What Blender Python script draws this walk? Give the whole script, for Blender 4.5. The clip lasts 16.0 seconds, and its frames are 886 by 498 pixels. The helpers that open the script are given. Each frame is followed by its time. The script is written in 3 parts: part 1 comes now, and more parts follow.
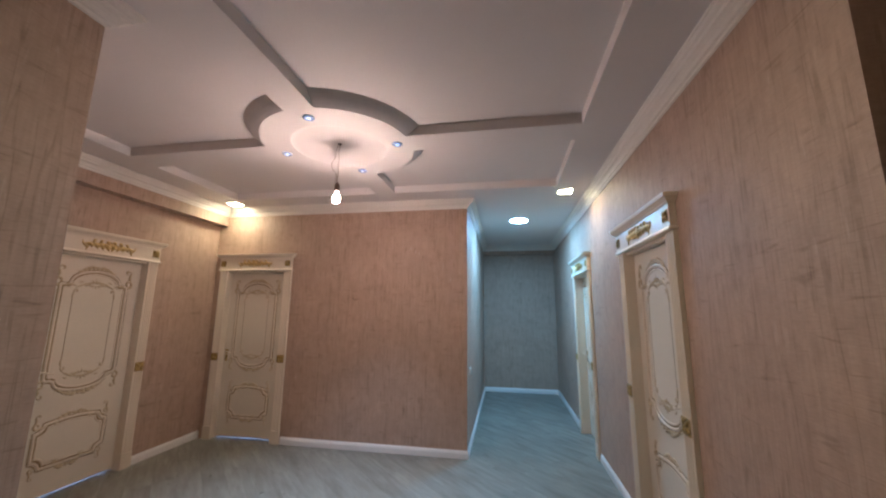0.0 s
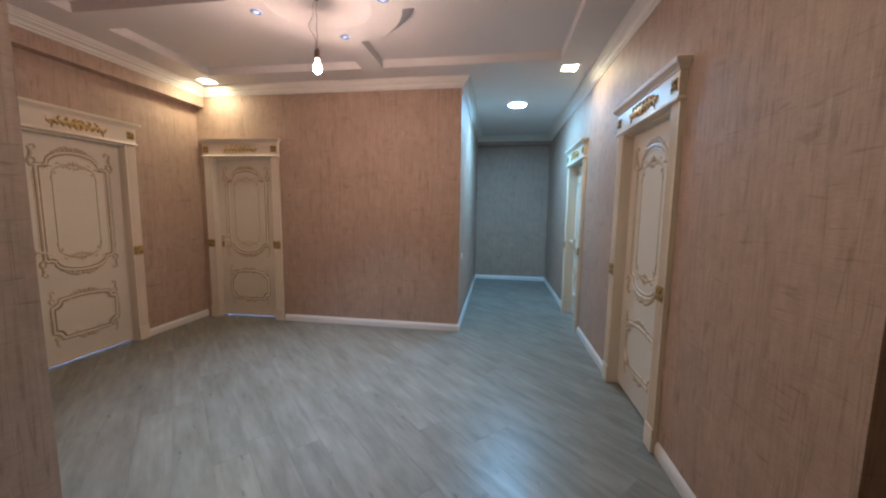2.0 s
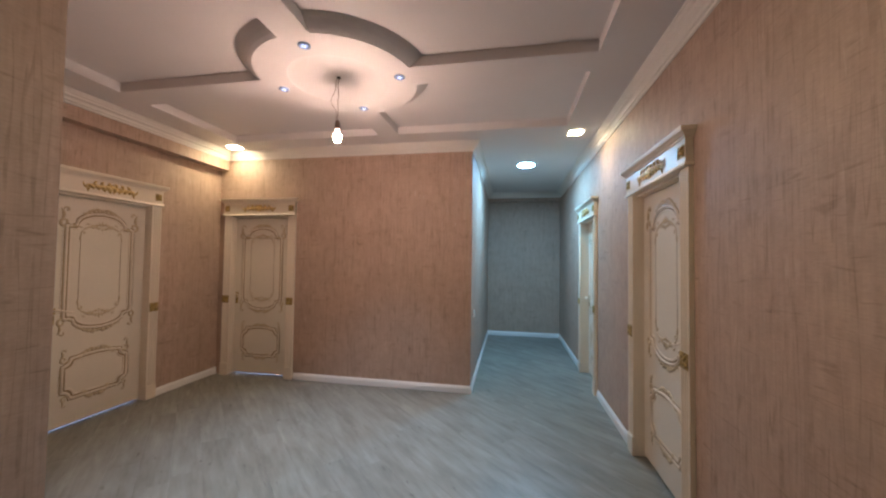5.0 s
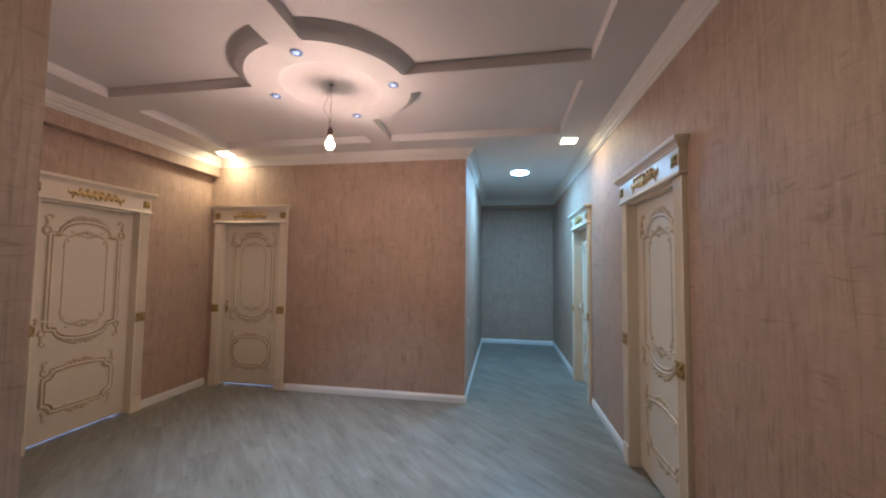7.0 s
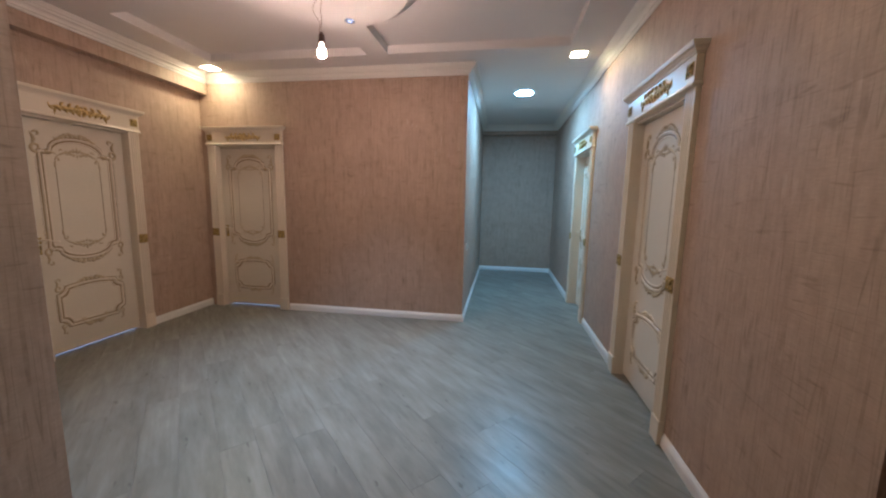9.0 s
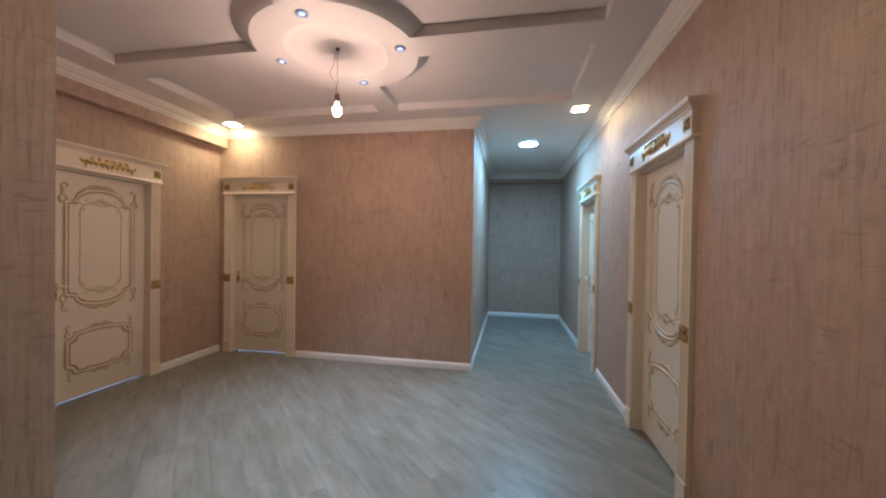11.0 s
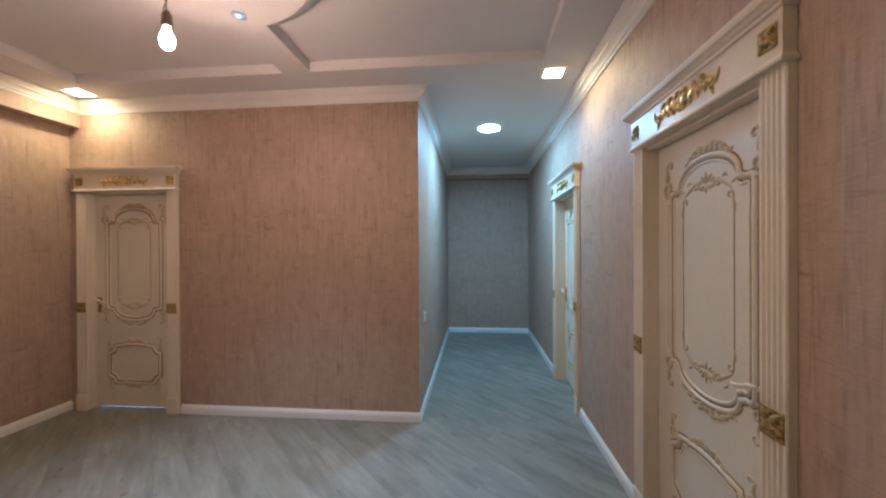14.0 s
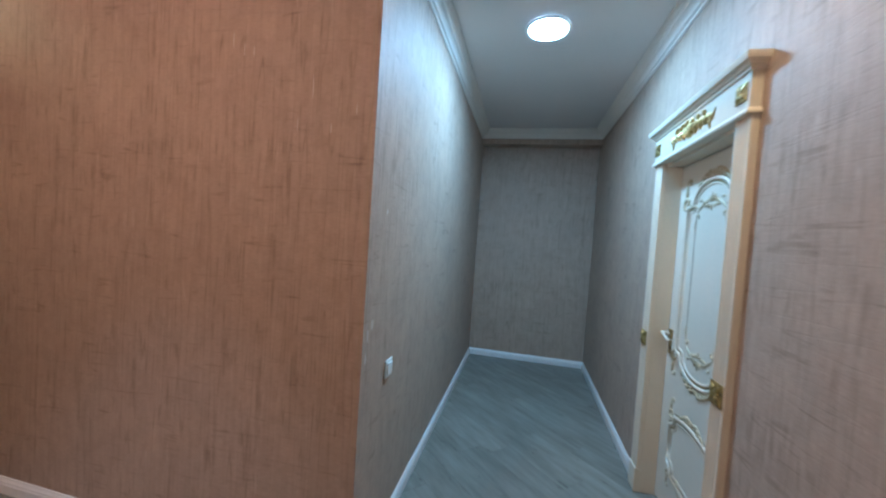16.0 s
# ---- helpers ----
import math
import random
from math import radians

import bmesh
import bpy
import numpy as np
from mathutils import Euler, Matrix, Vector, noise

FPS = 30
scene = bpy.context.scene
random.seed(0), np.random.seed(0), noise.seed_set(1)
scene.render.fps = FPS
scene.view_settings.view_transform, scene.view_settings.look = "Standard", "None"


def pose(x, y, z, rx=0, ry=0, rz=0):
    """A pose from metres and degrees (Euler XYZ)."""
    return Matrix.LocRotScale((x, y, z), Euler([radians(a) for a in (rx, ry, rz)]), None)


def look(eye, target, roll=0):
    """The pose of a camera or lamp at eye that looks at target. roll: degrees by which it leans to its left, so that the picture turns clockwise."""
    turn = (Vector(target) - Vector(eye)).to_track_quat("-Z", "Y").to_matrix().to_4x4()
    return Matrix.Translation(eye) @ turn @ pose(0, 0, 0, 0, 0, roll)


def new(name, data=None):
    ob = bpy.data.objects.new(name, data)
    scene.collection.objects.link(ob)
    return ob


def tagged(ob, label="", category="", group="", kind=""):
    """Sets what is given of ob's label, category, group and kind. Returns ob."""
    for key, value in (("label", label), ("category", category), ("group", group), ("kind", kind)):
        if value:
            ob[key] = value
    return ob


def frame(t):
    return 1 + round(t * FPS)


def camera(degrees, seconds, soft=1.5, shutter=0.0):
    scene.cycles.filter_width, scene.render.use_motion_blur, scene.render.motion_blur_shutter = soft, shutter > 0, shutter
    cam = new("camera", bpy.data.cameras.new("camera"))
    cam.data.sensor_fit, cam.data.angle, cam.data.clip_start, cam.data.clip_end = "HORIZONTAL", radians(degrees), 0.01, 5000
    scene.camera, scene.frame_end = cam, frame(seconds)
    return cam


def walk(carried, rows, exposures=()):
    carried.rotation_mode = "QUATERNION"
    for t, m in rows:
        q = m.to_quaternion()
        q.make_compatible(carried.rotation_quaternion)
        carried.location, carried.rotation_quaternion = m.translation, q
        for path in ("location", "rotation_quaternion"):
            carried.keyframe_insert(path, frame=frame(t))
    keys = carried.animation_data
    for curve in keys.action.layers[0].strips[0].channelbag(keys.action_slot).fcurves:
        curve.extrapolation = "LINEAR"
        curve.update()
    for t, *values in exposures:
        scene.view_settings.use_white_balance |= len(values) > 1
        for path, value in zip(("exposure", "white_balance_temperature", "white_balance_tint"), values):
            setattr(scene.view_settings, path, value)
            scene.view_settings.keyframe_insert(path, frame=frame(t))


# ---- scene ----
cam = camera(101.8, 16.0, soft=2.25, shutter=0.25)
PATH = [
    (0, (0.431, 0.855, 1.57), (0.095, 2.798, 1.903), 0.6),
    (0.5, (0.426, 0.874, 1.532), (0.141, 2.847, 1.684), 0.9),
    (1, (0.423, 0.893, 1.483), (0.131, 2.87, 1.421), 0.7),
    (1.5, (0.427, 0.887, 1.448), (0.154, 2.859, 1.25), 1.0),
    (2, (0.429, 0.883, 1.44), (0.135, 2.849, 1.218), 0.8),
    (2.5, (0.425, 0.87, 1.448), (0.119, 2.838, 1.261), 1.2),
    (3, (0.42, 0.873, 1.456), (0.1, 2.842, 1.309), 1.1),
    (3.5, (0.42, 0.877, 1.464), (0.063, 2.842, 1.362), 1.2),
    (4, (0.426, 0.881, 1.472), (0.07, 2.848, 1.398), 1.4),
    (4.5, (0.416, 0.886, 1.48), (0.045, 2.851, 1.446), 1.6),
    (5, (0.421, 0.893, 1.501), (0.06, 2.859, 1.564), 0.8),
    (5.2, (0.421, 0.899, 1.511), (0.078, 2.865, 1.637), 1.0),
    (7.3, (0.413, 0.92, 1.514), (0.093, 2.892, 1.599), 0.6),
    (7.5, (0.418, 0.919, 1.507), (0.111, 2.895, 1.552), 0.7),
    (8, (0.423, 0.916, 1.478), (0.129, 2.893, 1.425), 0.7),
    (8.5, (0.416, 0.909, 1.449), (0.144, 2.882, 1.265), 1.8),
    (9, (0.409, 0.909, 1.423), (0.098, 2.866, 1.153), 1.1),
    (9.5, (0.406, 0.908, 1.432), (0.089, 2.871, 1.225), 1.0),
    (11.8, (0.418, 0.889, 1.444), (0.041, 2.853, 1.447), 0.9),
    (12, (0.412, 0.886, 1.462), (0.046, 2.852, 1.453), 0.6),
    (12.5, (0.424, 0.947, 1.47), (0.082, 2.917, 1.477), -0.1),
    (13, (0.398, 1.235, 1.473), (0.161, 3.22, 1.431), 0.3),
    (13.5, (0.391, 1.576, 1.514), (0.273, 3.571, 1.467), 0.1),
    (14, (0.484, 1.936, 1.503), (0.306, 3.928, 1.496), -0.3),
    (14.5, (0.54, 2.349, 1.481), (0.476, 4.348, 1.489), 0.9),
    (15, (0.617, 2.803, 1.496), (0.592, 4.802, 1.431), 0.2),
    (15.5, (0.689, 3.195, 1.502), (0.418, 5.176, 1.449), 0.4),
    (16, (0.599, 3.672, 1.508), (0.164, 5.623, 1.439), 3.9),
]
walk(cam, [(t, look(eye, target, roll)) for t, eye, target, roll in PATH],
     [(0, 1.29, 5950, 8), (1.5, 1.27, 6100, 8), (3, 1.29, 6450, 10), (5.2, 1.30, 6550, 10), (7.3, 1.18, 6200, 9), (8.5, 1.20, 6200, 8),
      (9.7, 1.26, 6350, 9), (11.8, 1.30, 6550, 10), (14, 1.25, 6450, 10), (15, 1.21, 6450, 11), (16, 1.18, 6500, 14)])

# ---- world and exposure ----
world = bpy.data.worlds.new("World")
scene.world = world
world.use_nodes = True
world.node_tree.nodes["Background"].inputs[0].default_value = (0.6, 0.7, 1.0, 1)
world.node_tree.nodes["Background"].inputs[1].default_value = 0.05
BULB_POWER, SQUARE_POWER, ROUND_POWER, SPOT_POWER = 590.0, 62.0, 225.0, 0.9
SPOT_WATTS, GAP_WATTS = 37.0, 2.4
BULB_COLOUR, SQUARE_COLOUR = (1.0, 0.69, 0.57), (1.0, 0.86, 0.57)
ROUND_COLOUR, SPOT_COLOUR = (0.25, 0.61, 1.0), (0.52, 0.72, 1.0)

# ---- plan ----
X_RIGHT, X_LEFT, X_PASSAGE, X_RECESS = 1.41, -3.31, -1.26, 1.75
Y_NEAR, Y_BACK, Y_END, Y_START, Y_EDGE = 1.966, 5.0, 8.34, -1.2, 1.93
Z_LOW, Z_HIGH = 2.87, 2.948
X_BEAM, Z_BEAM, Y_BEAM, Z_BEAM_END = -3.20, 2.64, 8.20, 2.70
THICK = 0.2
CX, CY = -0.884, 3.448


# ---- materials ----
def node_material(name, rough=0.5, metal=0.0):
    mat = bpy.data.materials.new(name)
    mat.use_nodes = True
    nt = mat.node_tree
    bsdf = nt.nodes["Principled BSDF"]
    bsdf.inputs["Roughness"].default_value = rough
    bsdf.inputs["Metallic"].default_value = metal
    return mat, nt, bsdf


def node(nt, kind, **values):
    n = nt.nodes.new(kind)
    for key, value in values.items():
        n.inputs[key].default_value = value
    return n


def mapped_noise(nt, source, scale, detail=4.0, stretch=(1, 1, 1), rough=0.55):
    m = node(nt, "ShaderNodeMapping", Scale=stretch)
    nt.links.new(source, m.inputs["Vector"])
    n = node(nt, "ShaderNodeTexNoise", Scale=scale, Detail=detail, Roughness=rough)
    nt.links.new(m.outputs[0], n.inputs["Vector"])
    return n.outputs["Fac"]


def ramp(nt, fac, stops):
    r = nt.nodes.new("ShaderNodeValToRGB")
    while len(r.color_ramp.elements) < len(stops):
        r.color_ramp.elements.new(0.5)
    for e, (p, c) in zip(r.color_ramp.elements, stops):
        e.position, e.color = p, (*c, 1)
    nt.links.new(fac, r.inputs[0])
    return r.outputs[0]


def blend(nt, kind, fac, a, b):
    m = nt.nodes.new("ShaderNodeMix")
    m.data_type, m.blend_type = "RGBA", kind
    for sock, v in ((m.inputs[0], fac), (m.inputs[6], a), (m.inputs[7], b)):
        if hasattr(v, "links"):
            nt.links.new(v, sock)
        else:
            sock.default_value = v if isinstance(v, float) else (*v, 1)
    return m.outputs[2]


def add_bump(nt, bsdf, height, strength, distance):
    b = node(nt, "ShaderNodeBump", Strength=strength, Distance=distance)
    nt.links.new(height, b.inputs["Height"])
    nt.links.new(b.outputs[0], bsdf.inputs["Normal"])


def thread_lines(nt, source, stretch, width, shift=(0, 0, 0)):
    """Thin wandering lines: 0 on a line, 1 off it."""
    m = node(nt, "ShaderNodeMapping", Scale=stretch, Location=shift)
    nt.links.new(source, m.inputs["Vector"])
    n = node(nt, "ShaderNodeTexNoise", Scale=1.0, Detail=1.2, Roughness=0.4)
    nt.links.new(m.outputs[0], n.inputs["Vector"])
    sub = nt.nodes.new("ShaderNodeMath")
    sub.operation = "SUBTRACT"
    nt.links.new(n.outputs["Fac"], sub.inputs[0])
    sub.inputs[1].default_value = 0.5
    size = nt.nodes.new("ShaderNodeMath")
    size.operation = "ABSOLUTE"
    nt.links.new(sub.outputs[0], size.inputs[0])
    return ramp(nt, size.outputs[0], [(0.0, (0, 0, 0)), (width * 0.4, (0.1, 0.1, 0.1)), (width, (1, 1, 1))])


def wallpaper_material():
    mat, nt, bsdf = node_material("wallpaper", 0.62)
    geo = nt.nodes.new("ShaderNodeNewGeometry")
    sep = nt.nodes.new("ShaderNodeSeparateXYZ")
    nt.links.new(geo.outputs["Position"], sep.inputs[0])
    add = nt.nodes.new("ShaderNodeMath")
    nt.links.new(sep.outputs[0], add.inputs[0])
    nt.links.new(sep.outputs[1], add.inputs[1])
    com = nt.nodes.new("ShaderNodeCombineXYZ")
    nt.links.new(add.outputs[0], com.inputs[0])
    nt.links.new(sep.outputs[2], com.inputs[1])
    uv = com.outputs[0]
    streak = mapped_noise(nt, uv, 1.0, 5, (52, 3.2, 1))
    weave = mapped_noise(nt, uv, 1.0, 3, (30, 170, 1))
    cloud = mapped_noise(nt, uv, 3.2, 6)
    patch = mapped_noise(nt, uv, 1.0, 6, (13, 10, 1), 0.65)
    threads = thread_lines(nt, uv, (27, 1.1, 1), 0.028)
    folds = thread_lines(nt, uv, (1.1, 18, 1), 0.020)
    hairs = thread_lines(nt, uv, (22, 1.2, 1), 0.016, (7.3, 2.1, 0))
    base = ramp(nt, streak, [(0.30, (0.438, 0.307, 0.234)), (0.52, (0.474, 0.335, 0.255)), (0.72, (0.504, 0.361, 0.277))])
    base = blend(nt, "MULTIPLY", 1.0, base, ramp(nt, cloud, [(0.3, (0.90, 0.90, 0.91)), (0.7, (1.0, 1.0, 1.0))]))
    base = blend(nt, "MULTIPLY", 0.6, base, ramp(nt, patch, [(0.36, (0.84, 0.83, 0.82)), (0.56, (1, 1, 1))]))
    base = blend(nt, "MULTIPLY", 0.75, base, ramp(nt, weave, [(0.3, (0.85, 0.85, 0.85)), (0.6, (1, 1, 1))]))
    broken = ramp(nt, mapped_noise(nt, uv, 1.0, 3, (18, 8, 1)), [(0.40, (0.08, 0.08, 0.08)), (0.60, (0.70, 0.70, 0.70))])
    base = blend(nt, "MULTIPLY", broken, base, ramp(nt, threads, [(0.0, (0.66, 0.64, 0.62)), (1.0, (1, 1, 1))]))
    rare = ramp(nt, mapped_noise(nt, uv, 1.0, 3, (7, 17, 1)), [(0.50, (0, 0, 0)), (0.66, (0.70, 0.70, 0.70))])
    base = blend(nt, "MULTIPLY", rare, base, ramp(nt, folds, [(0.0, (0.62, 0.59, 0.57)), (1.0, (1, 1, 1))]))
    pale = ramp(nt, mapped_noise(nt, uv, 8.0, 3, (1.6, 0.8, 1)), [(0.56, (0, 0, 0)), (0.74, (0.5, 0.5, 0.5))])
    base = blend(nt, "MIX", pale, base, blend(nt, "MIX", hairs, (0.62, 0.48, 0.40), base))
    nt.links.new(base, bsdf.inputs["Base Color"])
    h = blend(nt, "MIX", 0.4, streak, threads)
    h = blend(nt, "MIX", 0.3, h, folds)
    add_bump(nt, bsdf, blend(nt, "MIX", 0.25, h, weave), 0.32, 0.004)
    return mat


def painted_material(name, colour, rough=0.5, grain=30.0, depth=0.0006, wear=0.06):
    mat, nt, bsdf = node_material(name, rough)
    tex = nt.nodes.new("ShaderNodeTexCoord").outputs["Object"]
    big, fine = mapped_noise(nt, tex, 1.7, 4), mapped_noise(nt, tex, grain, 3)
    dark = tuple(c * (1 - 2 * wear) for c in colour)
    c = ramp(nt, big, [(0.32, dark), (0.66, colour)])
    c = blend(nt, "MULTIPLY", 1.0, c, ramp(nt, fine, [(0.3, (1 - wear, 1 - wear, 1 - wear)), (0.6, (1, 1, 1))]))
    nt.links.new(c, bsdf.inputs["Base Color"])
    add_bump(nt, bsdf, fine, 0.3, depth)
    return mat


def gold_material(name, colour, dark, rough=0.34):
    mat, nt, bsdf = node_material(name, rough, 0.6)
    tex = nt.nodes.new("ShaderNodeTexCoord").outputs["Object"]
    n = mapped_noise(nt, tex, 55, 4)
    nt.links.new(ramp(nt, n, [(0.35, dark), (0.6, colour)]), bsdf.inputs["Base Color"])
    add_bump(nt, bsdf, n, 0.4, 0.001)
    return mat


def plank_material():
    mat, nt, bsdf = node_material("laminate", 0.33)
    tex = nt.nodes.new("ShaderNodeTexCoord").outputs["Object"]
    info = nt.nodes.new("ShaderNodeObjectInfo").outputs["Random"]
    com = nt.nodes.new("ShaderNodeCombineXYZ")
    mul = node(nt, "ShaderNodeMath")
    mul.operation = "MULTIPLY"
    nt.links.new(info, mul.inputs[0])
    mul.inputs[1].default_value = 37.0
    nt.links.new(mul.outputs[0], com.inputs[2])
    off = nt.nodes.new("ShaderNodeVectorMath")
    nt.links.new(tex, off.inputs[0])
    nt.links.new(com.outputs[0], off.inputs[1])
    grain = mapped_noise(nt, off.outputs[0], 1.0, 6, (3.4, 20, 9), 0.6)
    broad = mapped_noise(nt, off.outputs[0], 1.0, 4, (2.4, 8, 4))
    c = ramp(nt, grain, [(0.28, (0.176, 0.169, 0.145)), (0.5, (0.217, 0.211, 0.183)), (0.75, (0.262, 0.257, 0.226))])
    c = blend(nt, "MULTIPLY", 1.0, c, ramp(nt, broad, [(0.32, (0.78, 0.77, 0.76)), (0.66, (1.08, 1.08, 1.08))]))
    c = blend(nt, "MULTIPLY", 1.0, c, ramp(nt, info, [(0.0, (0.91, 0.91, 0.91)), (1.0, (1.05, 1.045, 1.04))]))
    knots = mapped_noise(nt, off.outputs[0], 1.0, 3, (9, 26, 9), 0.5)
    c = blend(nt, "MULTIPLY", 1.0, c, ramp(nt, knots, [(0.27, (0.60, 0.58, 0.56)), (0.33, (1, 1, 1))]))
    pale = mapped_noise(nt, off.outputs[0], 1.0, 5, (1.8, 34, 9), 0.6)
    c = blend(nt, "MULTIPLY", 1.0, c, ramp(nt, pale, [(0.50, (1, 1, 1)), (0.74, (1.11, 1.11, 1.12))]))
    nt.links.new(c, bsdf.inputs["Base Color"])
    r = ramp(nt, grain, [(0.3, (0.40, 0.40, 0.40)), (0.7, (0.30, 0.30, 0.30))])
    nt.links.new(r, bsdf.inputs["Roughness"])
    add_bump(nt, bsdf, grain, 0.35, 0.0008)
    return mat


def glow_material(name, colour, power):
    mat, nt, bsdf = node_material(name, 0.4)
    bsdf.inputs["Base Color"].default_value = (0.9, 0.9, 0.9, 1)
    bsdf.inputs["Emission Color"].default_value = (*colour, 1)
    bsdf.inputs["Emission Strength"].default_value = power
    return mat


WALLPAPER = wallpaper_material()
CEILING = painted_material("ceiling_paint", (0.74, 0.71, 0.70), 0.7, 60, 0.0004, 0.02)
PLASTER = painted_material("moulded_plaster", (0.80, 0.76, 0.71), 0.5, 60, 0.0004, 0.03)
SKIRTING = painted_material("skirting_paint", (0.78, 0.76, 0.74), 0.42, 40, 0.0003, 0.04)
CREAM = painted_material("cream_lacquer", (0.73, 0.64, 0.52), 0.36, 50, 0.0003, 0.03)
CREAM_PANEL = painted_material("cream_panel", (0.69, 0.625, 0.52), 0.36, 50, 0.0003, 0.03)
PATINA = painted_material("gold_patina", (0.30, 0.205, 0.09), 0.42, 80, 0.0006, 0.15)
CARVED = painted_material("carved_cream", (0.58, 0.47, 0.31), 0.40, 70, 0.0008, 0.10)
GOLD = gold_material("gilding", (0.76, 0.56, 0.25), (0.26, 0.16, 0.05))
BRASS = gold_material("aged_brass", (0.50, 0.35, 0.13), (0.13, 0.085, 0.03), 0.38)
CHROME = gold_material("chrome", (0.8, 0.8, 0.82), (0.6, 0.6, 0.62), 0.2)
SPOT_RING = painted_material("tinted_crystal", (0.42, 0.56, 0.78), 0.15)
SOCKET = painted_material("socket_plastic", (0.20, 0.12, 0.09), 0.5)
DARK = painted_material("dark_plastic", (0.05, 0.04, 0.035), 0.5)
CORD = painted_material("cord", (0.20, 0.12, 0.08), 0.6)
TORN = painted_material("torn_paper", (0.60, 0.50, 0.43), 0.8, 60, 0.0006, 0.10)
WHITE = painted_material("white_plastic", (0.82, 0.82, 0.80), 0.35)
LAMINATE = plank_material()
SUBFLOOR = painted_material("subfloor", (0.10, 0.095, 0.09), 0.7)
BULB_GLOW = glow_material("bulb_glow", BULB_COLOUR, BULB_POWER)
NECK_GLOW = glow_material("neck_glow", BULB_COLOUR, 5.0)
SQUARE_GLOW = glow_material("warm_panel_glow", SQUARE_COLOUR, SQUARE_POWER)
ROUND_GLOW = glow_material("cold_panel_glow", ROUND_COLOUR, ROUND_POWER)
SPOT_GLOW = glow_material("spot_glow", (0.25, 0.5, 1.0), SPOT_POWER)


# ---- mesh helpers ----
def part(name, bm, material, parent=None, label="", smooth=False):
    bmesh.ops.recalc_face_normals(bm, faces=bm.faces[:])
    me = bpy.data.meshes.new(name)
    bm.to_mesh(me)
    bm.free()
    me.materials.append(material)
    if smooth:
        for p in me.polygons:
            p.use_smooth = True
    ob = new(name, me)
    if parent is not None:
        ob.parent = parent
    if label:
        tagged(ob, label)
    return ob


def box(bm, lo, hi, bevel=0.0):
    r = bmesh.ops.create_cube(bm, size=1)
    mid = [(a + b) / 2 for a, b in zip(lo, hi)]
    bmesh.ops.scale(bm, vec=[b - a for a, b in zip(lo, hi)], verts=r["verts"])
    bmesh.ops.translate(bm, vec=mid, verts=r["verts"])
    if bevel:
        edges = list({e for v in r["verts"] for e in v.link_edges})
        bmesh.ops.bevel(bm, geom=edges, offset=bevel, segments=2, affect="EDGES", profile=0.6)


def boxed(*boxes, bevel=0.0):
    bm = bmesh.new()
    for lo, hi in boxes:
        box(bm, lo, hi, bevel)
    return bm


def lathe(bm, profile, centre=(0, 0, 0), n=24):
    rings = []
    for r, z in profile:
        if r < 1e-5:
            rings.append([bm.verts.new((centre[0], centre[1], centre[2] + z))])
        else:
            rings.append([bm.verts.new((centre[0] + r * math.cos(2 * math.pi * i / n), centre[1] + r * math.sin(2 * math.pi * i / n), centre[2] + z)) for i in range(n)])
    for a, b in zip(rings, rings[1:]):
        for i in range(n):
            j = (i + 1) % n
            face = [a[i % len(a)], a[j % len(a)], b[j % len(b)], b[i % len(b)]]
            face = list(dict.fromkeys(face))
            if len(face) > 2:
                bm.faces.new(face)


def moulding_run(bm, path, profile, closed=False):
    """Sweeps a profile of (inward offset, height) along a plan path with mitred corners; inward is to the left."""
    n, rows = len(path), []
    for i, p in enumerate(path):
        p = Vector(p)
        before = (p - Vector(path[i - 1])).normalized() if (closed or i > 0) else None
        after = (Vector(path[(i + 1) % n]) - p).normalized() if (closed or i < n - 1) else None
        before, after = before or after, after or before
        na, nb = Vector((-before.y, before.x)), Vector((-after.y, after.x))
        m = (na + nb).normalized()
        m = m / max(0.2, m.dot(na))
        rows.append([bm.verts.new((p.x + m.x * o, p.y + m.y * o, z)) for o, z in profile])
    k = len(profile)
    for i in range(n if closed else n - 1):
        a, b = rows[i], rows[(i + 1) % n]
        for j in range(k):
            bm.faces.new((a[j], a[(j + 1) % k], b[(j + 1) % k], b[j]))
    if not closed:
        bm.faces.new(rows[0])
        bm.faces.new(rows[-1])


def relief(bm, pts, radii, y=0.0, depth=0.7, n=6, closed=False):
    """A rounded bead along points (x, z) of an upright surface that faces -y; radii tapers it."""
    m, rows = len(pts), []
    if isinstance(radii, float):
        radii = [radii] * m
    for i, (px, pz) in enumerate(pts):
        a = pts[(i - 1) % m] if (closed or i > 0) else pts[i]
        b = pts[(i + 1) % m] if (closed or i < m - 1) else pts[i]
        d = Vector((b[0] - a[0], b[1] - a[1]))
        d = d.normalized() if d.length > 1e-9 else Vector((1, 0))
        nx, nz, r = -d.y, d.x, radii[i]
        rows.append([bm.verts.new((px + nx * r * math.cos(math.pi * j / (n - 1)), y - depth * r * math.sin(math.pi * j / (n - 1)), pz + nz * r * math.cos(math.pi * j / (n - 1)))) for j in range(n)])
    for i in range(m if closed else m - 1):
        a, b = rows[i], rows[(i + 1) % m]
        for j in range(n - 1):
            bm.faces.new((a[j], a[j + 1], b[j + 1], b[j]))


def taper(m, r, tip=0.12, peak=0.4):
    out = []
    for i in range(m):
        t = i / (m - 1)
        s = t / peak if t < peak else (1 - t) / (1 - peak)
        out.append(r * (tip + (1 - tip) * math.sin(s * math.pi / 2)))
    return out


